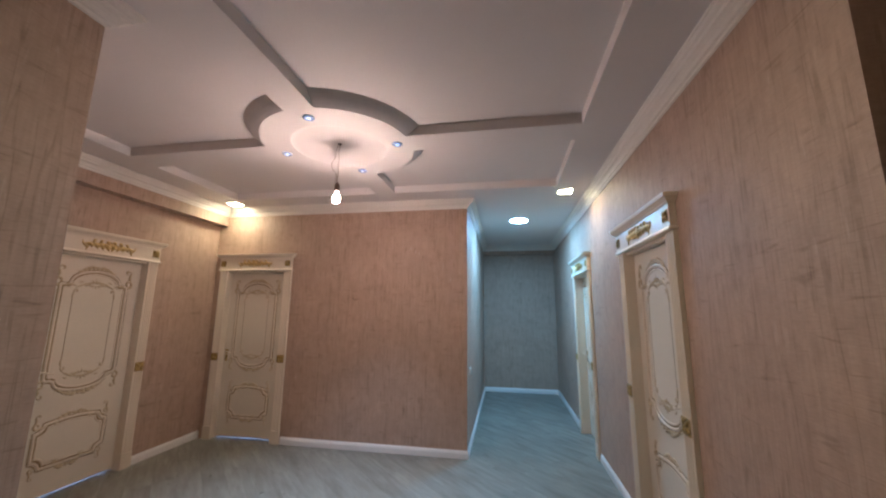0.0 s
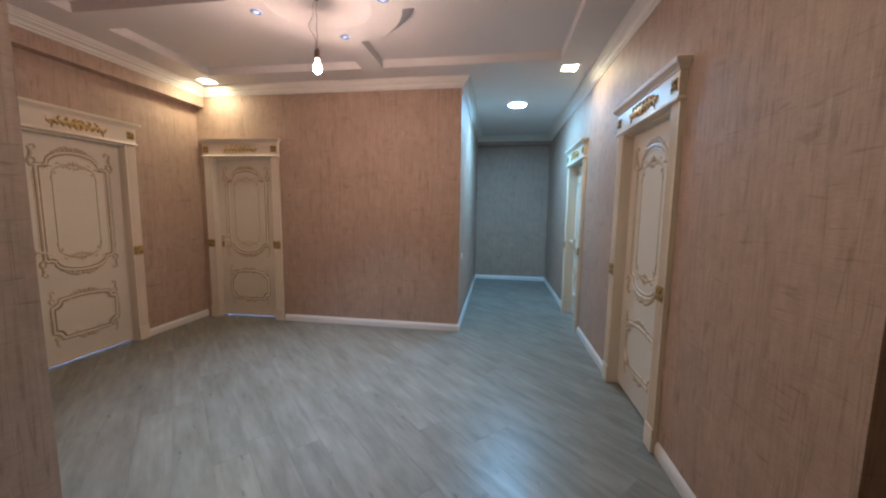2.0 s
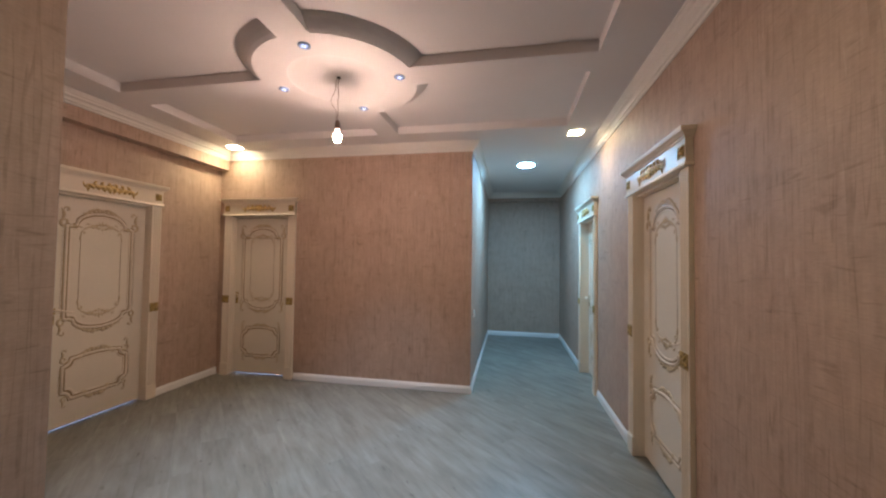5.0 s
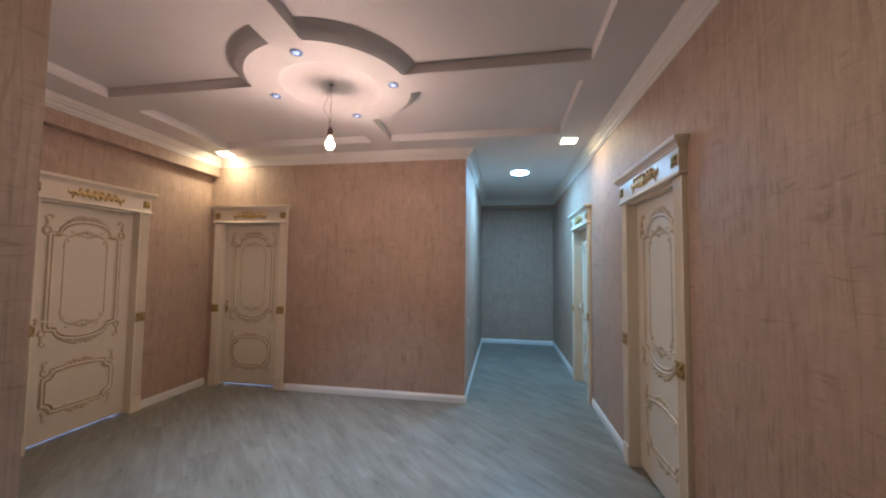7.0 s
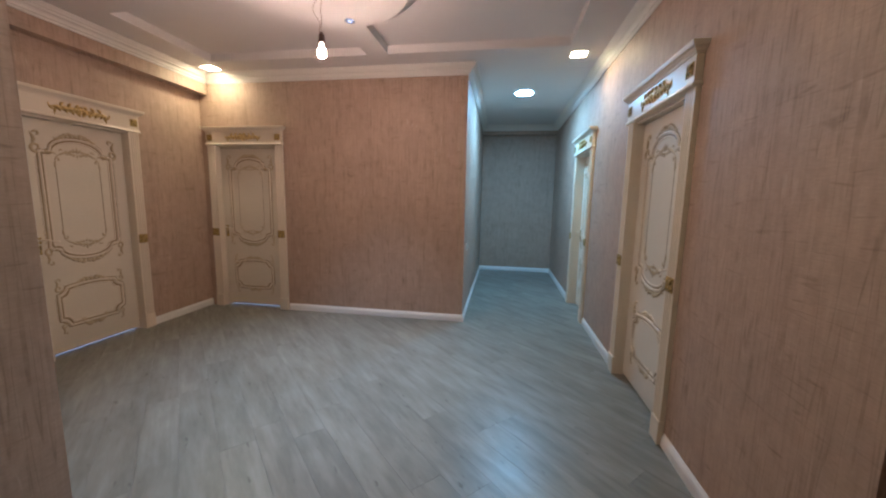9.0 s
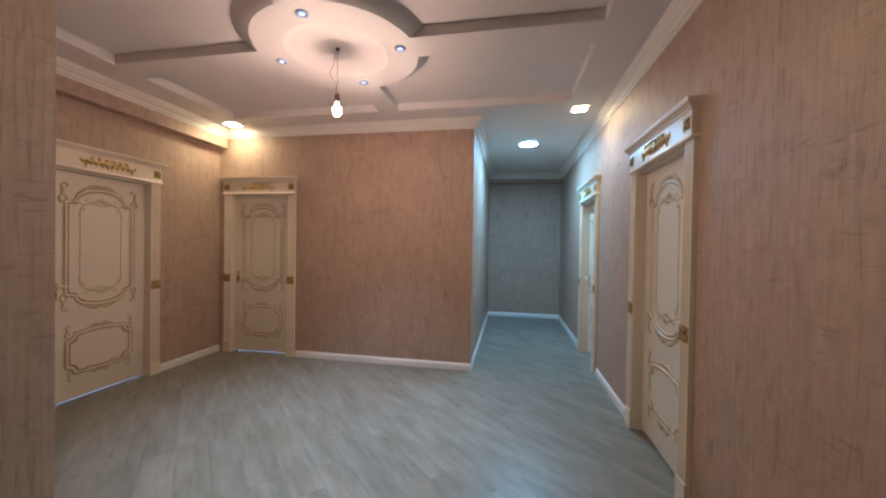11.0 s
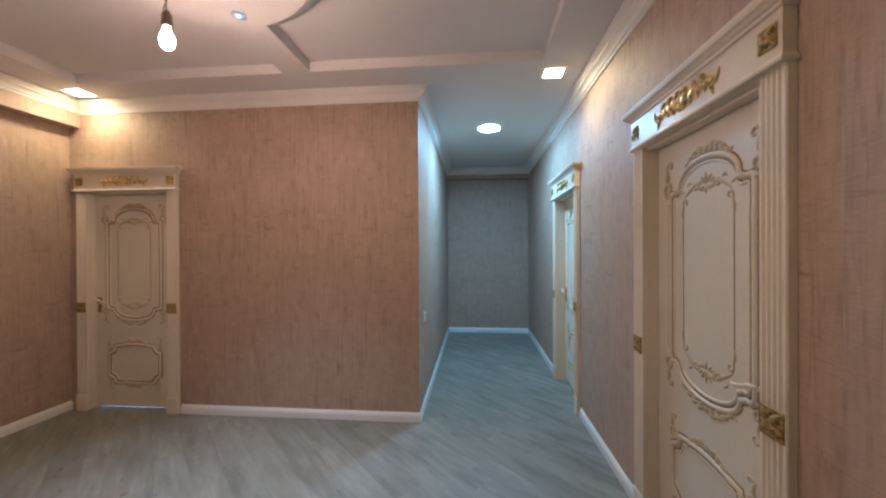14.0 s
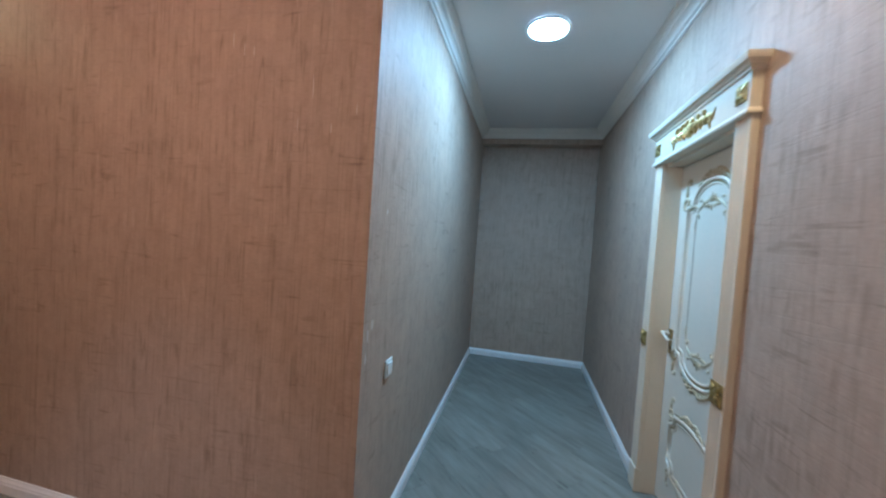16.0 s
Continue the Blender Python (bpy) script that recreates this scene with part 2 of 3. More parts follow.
def spiral(cx, cz, r0, r1, a0, a1, m=14):
    """Points from radius r0 at angle a0 to radius r1 at a1, degrees."""
    out = []
    for i in range(m):
        t = i / (m - 1)
        a, r = radians(a0 + (a1 - a0) * t), r0 + (r1 - r0) * t
        out.append((cx + r * math.cos(a), cz + r * math.sin(a)))
    return out


def leaf_spray(bm, x, z, length, angle, curl, width, y=0.0, depth=0.8, m=8):
    pts, a = [(x, z)], radians(angle)
    for i in range(m - 1):
        a += radians(curl) / (m - 1)
        pts.append((pts[-1][0] + length / (m - 1) * math.cos(a), pts[-1][1] + length / (m - 1) * math.sin(a)))
    relief(bm, pts, taper(m, width), y, depth)


# ---- structure ----
def wall(name, boxes, label):
    return tagged(part(name, boxed(*boxes), WALLPAPER), label, "wall", kind="structure")


DOOR_TOP = 2.05
D1, D2 = (3.125, 4.005), (5.285, 6.145)
DL, DB = (3.22, 4.09), (-3.145, -2.285)
TOP = 3.1
PAPER = "taupe brown streaked wallpaper with a crackled texture"


def pierced(fixed, span, openings, axis):
    """Boxes of a wall between two planes, with door openings cut through."""
    out, a = [], span[0]
    for lo, hi in sorted(openings):
        out += [((a, 0), (lo, TOP)), ((lo, DOOR_TOP), (hi, TOP))]
        a = hi
    out.append(((a, 0), (span[1], TOP)))
    made = []
    for (u0, z0), (u1, z1) in out:
        if axis == "y":
            made.append(((fixed[0], u0, z0), (fixed[1], u1, z1)))
        else:
            made.append(((u0, fixed[0], z0), (u1, fixed[1], z1)))
    return made


wall("wall_east", pierced((X_RIGHT, X_RIGHT + THICK), (Y_EDGE, Y_END + THICK), [D1, D2], "y"), PAPER)
wall("wall_west", pierced((X_LEFT - THICK, X_LEFT), (Y_NEAR - THICK, Y_BACK), [DL], "y"), PAPER)
WALL_NORTH = wall("wall_north", pierced((Y_BACK, Y_BACK + THICK), (X_LEFT - THICK, 0.0), [DB], "x"), PAPER)
WALL_CORRIDOR = wall("wall_corridor_west", [((-THICK, Y_BACK + THICK, 0), (0, Y_END + THICK, TOP))], PAPER)
wall("wall_corridor_end", [((0, Y_END, 0), (X_RIGHT, Y_END + THICK, TOP))], PAPER)
wall("wall_south", [((X_LEFT, Y_NEAR - THICK, 0), (X_PASSAGE - THICK, Y_NEAR, TOP))], PAPER)
wall("wall_passage_west", [((X_PASSAGE - THICK, Y_START, 0), (X_PASSAGE, Y_NEAR, TOP))], PAPER)
wall("wall_passage_east", [((X_RECESS, Y_START, 0), (X_RECESS + THICK, Y_EDGE + THICK, TOP)),
                           ((X_RIGHT + THICK, Y_EDGE, 0), (X_RECESS, Y_EDGE + THICK, TOP))], PAPER)
wall("wall_passage_south", [((X_PASSAGE - THICK, Y_START - THICK, 0), (X_RECESS + THICK, Y_START, TOP))], PAPER)
tagged(part("beam_west", boxed(((X_LEFT, Y_NEAR, Z_BEAM), (X_BEAM, Y_BACK, TOP))), WALLPAPER), "shallow papered beam along the wall under the cornice", "beam", kind="structure")
tagged(part("beam_corridor", boxed(((0, Y_BEAM, Z_BEAM_END), (X_RIGHT, Y_END, TOP))), WALLPAPER), "shallow papered beam across the corridor end wall", "beam", kind="structure")


def scuff(parent, turn, u, z, width, height, seed):
    """A pale torn fleck of wallpaper with an uneven edge, half a millimetre thick."""
    rough, bm, n = random.Random(seed), bmesh.new(), 14
    rim = []
    for i in range(n):
        a, f = 2 * math.pi * i / n, 0.6 + 0.4 * rough.random()
        rim.append((width / 2 * f * math.cos(a), height / 2 * f * math.sin(a)))
    back, front = [bm.verts.new((x, 0.0, y)) for x, y in rim], [bm.verts.new((x * 0.9, -0.0006, y * 0.95)) for x, y in rim]
    for i in range(n):
        j = (i + 1) % n
        bm.faces.new((back[i], back[j], front[j], front[i]))
    bm.faces.new(front)
    fleck = part("scuff", bm, TORN, parent, "pale torn fleck in the wallpaper")
    fleck.matrix_world = pose(u, Y_BACK - 0.0002, z) if turn == 0 else pose(0.0002, u, z, 0, 0, turn)


for k, (u, z, width, height) in enumerate(((-0.283, 2.085, 0.007, 0.12), (-0.346, 1.93, 0.006, 0.07), (-0.193, 1.912, 0.008, 0.055), (-0.084, 1.99, 0.007, 0.055),
                                           (-0.676, 2.29, 0.008, 0.10), (-0.572, 2.235, 0.007, 0.05), (-0.62, 2.25, 0.005, 0.07))):
    scuff(WALL_NORTH, 0, u, z, width, height, k)
for k, (u, z, width, height) in enumerate(((5.085, 1.115, 0.030, 0.055), (5.045, 1.075, 0.018, 0.075), (5.035, 0.985, 0.022, 0.060), (5.18, 1.60, 0.020, 0.035))):
    scuff(WALL_CORRIDOR, 90, u, z, width, height, 20 + k)


def quadrant(sx, sy, radius, z, m=18):
    """Outline of one sunk ceiling field, with its inner corner cut by the medallion."""
    x0, x1 = (-0.785, 0.985) if sx > 0 else (-1.005, -2.79)
    y0, y1 = (3.58, 4.625) if sy > 0 else (3.325, 1.95 if sx > 0 else 2.375)
    a0 = math.atan2(y0 - CY, sx * math.sqrt(radius ** 2 - (y0 - CY) ** 2))
    a1 = math.atan2(sy * math.sqrt(radius ** 2 - (x0 - CX) ** 2), x0 - CX)
    if a1 - a0 > math.pi:
        a1 -= 2 * math.pi
    if a0 - a1 > math.pi:
        a1 += 2 * math.pi
    arc = [Vector((CX + radius * math.cos(a0 + (a1 - a0) * i / (m - 1)), CY + radius * math.sin(a0 + (a1 - a0) * i / (m - 1)), z)) for i in range(m)]
    return arc, [Vector((x0, y1, z)), Vector((x1, y1, z)), Vector((x1, y0, z))]


def loop(bm, pts):
    vs = [bm.verts.new(p) for p in pts]
    return vs, [bm.edges.new((vs[i], vs[(i + 1) % len(vs)])) for i in range(len(vs))]


def strip(bm, low, high, closed=False):
    n = len(low)
    a, b = [bm.verts.new(p) for p in low], [bm.verts.new(p) for p in high]
    for i in range(n if closed else n - 1):
        j = (i + 1) % n
        bm.faces.new((a[i], a[j], b[j], b[i]))


def circle(radius, z, m=64):
    return [Vector((CX + radius * math.cos(2 * math.pi * i / m), CY + radius * math.sin(2 * math.pi * i / m), z)) for i in range(m)]


def build_ceiling():
    bm = bmesh.new()
    outline = [(X_RIGHT, Y_EDGE), (X_RIGHT, Y_BEAM), (0, Y_BEAM), (0, Y_BACK), (X_BEAM, Y_BACK), (X_BEAM, Y_NEAR), (X_PASSAGE, Y_NEAR),
               (X_PASSAGE, Y_START), (X_RECESS, Y_START), (X_RECESS, Y_EDGE)]
    edges = loop(bm, [(x, y, Z_LOW) for x, y in outline])[1]
    for sx in (-1, 1):
        for sy in (-1, 1):
            arc, rest = quadrant(sx, sy, 0.60, Z_LOW)
            edges += loop(bm, arc + rest)[1]
    edges += loop(bm, circle(0.375, Z_LOW))[1]
    bmesh.ops.triangle_fill(bm, edges=edges, use_beauty=True)
    up = Vector((0, 0, 1))
    for sx in (-1, 1):
        for sy in (-1, 1):
            arc6, rest = quadrant(sx, sy, 0.60, Z_LOW)
            arc7, _ = quadrant(sx, sy, 0.70, Z_LOW)
            high = up * (Z_HIGH - Z_LOW)
            rings = [arc6] + [[p + up * dz for p in quadrant(sx, sy, rad, Z_LOW)[0]] for rad, dz in ((0.626, 0.015), (0.652, 0.033), (0.676, 0.053))] + [[p + high for p in arc7]]
            for low, top in zip(rings, rings[1:]):
                strip(bm, low, top)
            for i in (0, -1):
                bm.faces.new([bm.verts.new(p) for p in [arc7[i]] + [ring[i] for ring in reversed(rings)]])
            ring = [arc7[-1]] + rest + [arc7[0]]
            strip(bm, ring, [p + high for p in ring])
            bmesh.ops.triangle_fill(bm, edges=loop(bm, [p + high for p in arc7 + rest])[1], use_beauty=True)
    steps = [(0.375, Z_LOW), (0.366, Z_LOW + 0.0025), (0.340, Z_LOW + 0.006), (0.20, Z_LOW + 0.015), (0.02, Z_LOW + 0.028)]
    for (r0, z0), (r1, z1) in zip(steps, steps[1:]):
        strip(bm, circle(r0, z0), circle(r1, z1), True)
    bm.faces.new([bm.verts.new(p) for p in circle(0.02, Z_LOW + 0.028)])
    box(bm, (X_LEFT - THICK, Y_START - THICK, TOP), (X_RECESS + THICK, Y_END + THICK, TOP + 0.15))
    return tagged(part("ceiling", bm, CEILING), "white stepped plasterboard ceiling with a round medallion", "ceiling", kind="structure")


build_ceiling()

CORNICE = [(0, 2.868), (0.094, 2.868), (0.094, 2.856), (0.086, 2.852), (0.080, 2.838), (0.066, 2.830), (0.062, 2.818), (0.046, 2.812), (0.034, 2.800), (0.028, 2.785), (0.014, 2.780), (0.012, 2.767), (0, 2.764)]
bm = bmesh.new()
moulding_run(bm, [(X_RIGHT, Y_EDGE), (X_RIGHT, Y_BEAM), (0, Y_BEAM), (0, Y_BACK), (X_BEAM, Y_BACK), (X_BEAM, Y_NEAR), (X_PASSAGE, Y_NEAR),
                  (X_PASSAGE, Y_START), (X_RECESS, Y_START), (X_RECESS, Y_EDGE)], CORNICE, True)
tagged(part("cornice", bm, PLASTER), "white stepped plaster cornice under the ceiling", "cornice", kind="structure")

SKIRT = [(0, 0.003), (0.016, 0.003), (0.016, 0.052), (0.013, 0.060), (0.013, 0.066), (0.007, 0.076), (0.004, 0.084), (0, 0.085)]
for path in ([(X_RECESS, Y_EDGE), (X_RIGHT, Y_EDGE), (X_RIGHT, D1[0] - 0.075)], [(X_RIGHT, D1[1] + 0.075), (X_RIGHT, D2[0] - 0.075)],
             [(X_RIGHT, D2[1] + 0.075), (X_RIGHT, Y_END), (0, Y_END), (0, Y_BACK), (DB[1] + 0.09, Y_BACK)], [(X_LEFT, Y_BACK), (X_LEFT, DL[1] + 0.075)],
             [(X_LEFT, DL[0] - 0.075), (X_LEFT, Y_NEAR), (X_PASSAGE, Y_NEAR), (X_PASSAGE, Y_START), (X_RECESS, Y_START), (X_RECESS, Y_EDGE)]):
    bm = bmesh.new()
    moulding_run(bm, path, SKIRT)
    tagged(part("baseboard", bm, SKIRTING), "white moulded baseboard along the papered wall", "baseboard", kind="structure")

# ---- doors ----
FACE = 0.055
LIFT = 0.042


def upper_outline(hw, d):
    a, pts = hw - 0.072 - d * 0.6, []
    pts += [(-(hw - d), 0.915 + d + (0.80 - 2 * d) * i / 6) for i in range(7)]
    pts += [(-(hw - 0.016 - d * 0.9), 1.722 - d), (-(hw - 0.045 - d * 0.7), 1.716 - d)]
    pts += [(-a * math.cos(math.pi * i / 20), 1.728 - d + 0.118 * math.sin(math.pi * i / 20) ** 0.9) for i in range(21)]
    pts += [(hw - 0.045 - d * 0.7, 1.716 - d), (hw - 0.016 - d * 0.9, 1.722 - d)]
    pts += [(hw - d, 1.715 - d - (0.80 - 2 * d) * i / 6) for i in range(7)]
    pts += [(hw - 0.018 - d * 0.8, 0.897 + d), (hw - 0.036 - d * 0.7, 0.903 + d)]
    pts += [(a * math.cos(math.pi * i / 20), 0.888 + d - 0.092 * math.sin(math.pi * i / 20) ** 0.9) for i in range(21)]
    pts += [(-(hw - 0.036 - d * 0.7), 0.903 + d), (-(hw - 0.018 - d * 0.8), 0.897 + d)]
    return [(x, z + LIFT) for x, z in pts]


def lower_outline(hw, d):
    w, lo, hi, c = hw - d, 0.245 + d, 0.590 - d, 0.062
    pts = [(-w, lo + c), (-w, hi - c)]
    arc = [math.pi / 2 * i / 6 for i in range(1, 6)]
    pts += [(-w + c * math.sin(a), hi - c * math.cos(a)) for a in arc]
    pts += [(-w + c + (2 * w - 2 * c) * i / 12, hi + 0.020 * math.sin(math.pi * i / 12)) for i in range(13)]
    pts += [(w - c * math.cos(a), hi - c * math.sin(a)) for a in arc]
    pts += [(w, hi - c), (w, lo + c)]
    pts += [(w - c * math.sin(a), lo + c * math.cos(a)) for a in arc]
    pts += [(w - c, lo), (-w + c, lo)]
    pts += [(-w + c * math.cos(a), lo + c * math.sin(a)) for a in arc]
    return pts


def corner_scroll(bm, x, z, side, up, size=1.0):
    """A carved volute with a small leaf, curling away from the panel."""
    def put(pts, r):
        relief(bm, [(x + side * px * size, z + up * pz * size) for px, pz in pts], [q * size for q in r], FACE, 0.9)
    put(spiral(0.012, 0.006, 0.030, 0.006, -150, 260, 18), taper(18, 0.0085, 0.45, 0.3))
    put([(0.030 - 0.012 * math.sin(i * 0.55), 0.018 + 0.011 * i) for i in range(7)], taper(7, 0.0095, 0.2, 0.45))
    put(spiral(0.004, 0.078, 0.016, 0.004, 0, 300, 12), taper(12, 0.006, 0.4, 0.3))
    put([(-0.075 + 0.013 * i, -0.020 + 0.010 * math.sin(i * 0.6)) for i in range(7)], taper(7, 0.009, 0.2, 0.6))


def beads(x, z0, z1, step):
    bm = bmesh.new()
    for i in range(int((z1 - z0) / step)):
        z = z0 + step * i
        leaf_spray(bm, x - 0.004, z, 0.010, 40, 0, 0.0042, FACE, 0.9, 3)
    return bm


def carved_crest(bm, z, spread, up, y=FACE):
    for side in (-1, 1):
        turn = (lambda a, s=side: a if s > 0 else 180 - a)
        for k in range(4):
            x = side * (0.018 + spread * k / 4.2)
            leaf_spray(bm, x, z + up * (0.012 - 0.013 * k * k / 4), 0.062, turn(up * (55 - 16 * k)), side * -up * 80, 0.0125, y)
            leaf_spray(bm, x, z + up * (0.002 - 0.013 * k * k / 4), 0.050, turn(up * (8 - 18 * k)), side * up * 40, 0.0095, y)
        leaf_spray(bm, side * spread * 0.9, z - up * 0.03, 0.055, turn(-up * 35), side * up * 95, 0.008, y)
    for a in (60, 90, 120):
        leaf_spray(bm, 0, z, 0.036, up * a, 0, 0.008, y)


def inner_ornament(bm, a, z, up):
    """A shell between two C-scrolls whose tails hang along the inner lines."""
    for side in (-1, 1):
        def put(pts, radius, m=None, tip=0.2, peak=0.4):
            relief(bm, [(side * px, z + up * pz) for px, pz in pts], taper(len(pts), radius, tip, peak), FACE, 0.8)
        put([(a + 0.004 * math.sin(i * 0.9), -0.115 + 0.013 * i) for i in range(7)], 0.0075)
        put(spiral(a - 0.020, -0.040, 0.020, 0.005, -30, 300, 14), 0.0070, tip=0.4, peak=0.3)
        put([(a - 0.006 - a * 0.62 * math.sin(i * math.pi / 20), -0.020 + 0.062 * math.sin(i * math.pi / 20) ** 0.8) for i in range(11)], 0.0085)
        put(spiral(a * 0.42, 0.026, 0.020, 0.004, 60, -280, 14), 0.0070, tip=0.4, peak=0.3)
        put([(a * 0.62 + 0.006 * i, 0.038 + 0.012 * math.sin(i * 0.7)) for i in range(6)], 0.0070)
        turn = (lambda d, s=side: d if s > 0 else 180 - d)
        for k in range(3):
            leaf_spray(bm, side * (0.012 + 0.014 * k), z + up * 0.030, 0.046 - 0.007 * k, turn(up * (72 - 26 * k)), -side * up * 30, 0.0085, FACE)
            leaf_spray(bm, side * (0.014 + 0.012 * k), z + up * 0.022, 0.034, turn(-up * (70 - 24 * k)), side * up * 40, 0.0070, FACE)
    leaf_spray(bm, 0, z + up * 0.025, 0.056, up * 90, 0, 0.0090, FACE)
    leaf_spray(bm, 0, z + up * 0.020, 0.036, -up * 90, 0, 0.0070, FACE)


def gilded_frieze(z):
    bm, y = bmesh.new(), -0.040
    for side in (-1, 1):
        turn = (lambda a, s=side: a if s > 0 else 180 - a)
        for k in range(4):
            x, f = side * (0.012 + 0.048 * k), 1.16 - 0.13 * k
            leaf_spray(bm, x, z - 0.040 * f, 0.098 * f, turn(92), side * -100, 0.0165 * f, y, 1.1)
            leaf_spray(bm, x + side * 0.012, z + 0.030 * f, 0.080 * f, turn(-80), side * 105, 0.0130 * f, y, 1.0)
            relief(bm, [(side * px + x, pz) for px, pz in spiral(0.026, z - 0.006, 0.022 * f, 0.004, 180, -160, 12)], taper(12, 0.0085 * f, 0.4, 0.3), y, 1.3)
        for k in range(3):
            leaf_spray(bm, side * (0.03 + 0.060 * k), z + 0.010, 0.055, turn(40 + 8 * k), side * 130, 0.0115, y - 0.004, 1.2)
        leaf_spray(bm, side * 0.180, z - 0.020, 0.090, turn(-25), side * 120, 0.0095, y, 1.0)
        leaf_spray(bm, side * 0.178, z - 0.014, 0.055, turn(-30), side * -60, 0.009, y, 1.0)
    for a in (50, 75, 90, 105, 130):
        leaf_spray(bm, 0, z - 0.012, 0.060, a, 0, 0.010, y, 1.3)
    relief(bm, spiral(0, z - 0.012, 0.013, 0.003, 0, 330, 10), taper(10, 0.007, 0.5, 0.4), y, 1.4)
    return bm


def rosette(x, z, size, y):
    bm = boxed(((x - size, y - 0.006, z - size), (x + size, y, z + size)), bevel=0.003)
    for a in (45, 135, 225, 315):
        leaf_spray(bm, x, z, size * 1.15, a, 0, size * 0.30, y - 0.006, 0.8, 6)
    for a in (0, 90, 180, 270):
        leaf_spray(bm, x, z, size * 0.85, a, 0, size * 0.16, y - 0.006, 0.9, 6)
    relief(bm, spiral(x, z, size * 0.22, size * 0.02, 0, 360, 10), taper(10, size * 0.16, 0.6), y - 0.008, 1.2)
    return bm


def fluted_casing(x0, x1, z0, z1, flutes=4):
    pts, w = [(x0, 0.0), (x0, -0.026), (x0 + 0.004, -0.030)], (x1 - x0 - 0.024) / flutes
    for k in range(flutes):
        a = x0 + 0.012 + w * k
        pts += [(a + w * (0.14 + 0.72 * i / 6), -0.030 + 0.0075 * math.sin(math.pi * i / 6)) for i in range(7)]
    pts += [(x1 - 0.004, -0.030), (x1, -0.026), (x1, 0.0)]
    bm = bmesh.new()
    a, b = [bm.verts.new((x, y, z0)) for x, y in pts], [bm.verts.new((x, y, z1)) for x, y in pts]
    for i in range(len(pts)):
        j = (i + 1) % len(pts)
        bm.faces.new((a[i], a[j], b[j], b[i]))
    bm.faces.new(a)
    bm.faces.new(b)
    return bm


def front_moulding(half, profile):
    """A moulding across the front of a header with returned ends; profile of (out, z)."""
    bm, rows = bmesh.new(), []
    for sx, ret in ((-1, True), (-1, False), (1, False), (1, True)):
        rows.append([bm.verts.new((sx * (half + o), 0.0 if ret else -0.040 - o, z)) for o, z in profile])
    k = len(profile)
    for a, b in zip(rows, rows[1:]):
        for j in range(k - 1):
            bm.faces.new((a[j], a[j + 1], b[j + 1], b[j]))
    bm.faces.new([r[-1] for r in rows])
    bm.faces.new([r[0] for r in rows])
    return bm


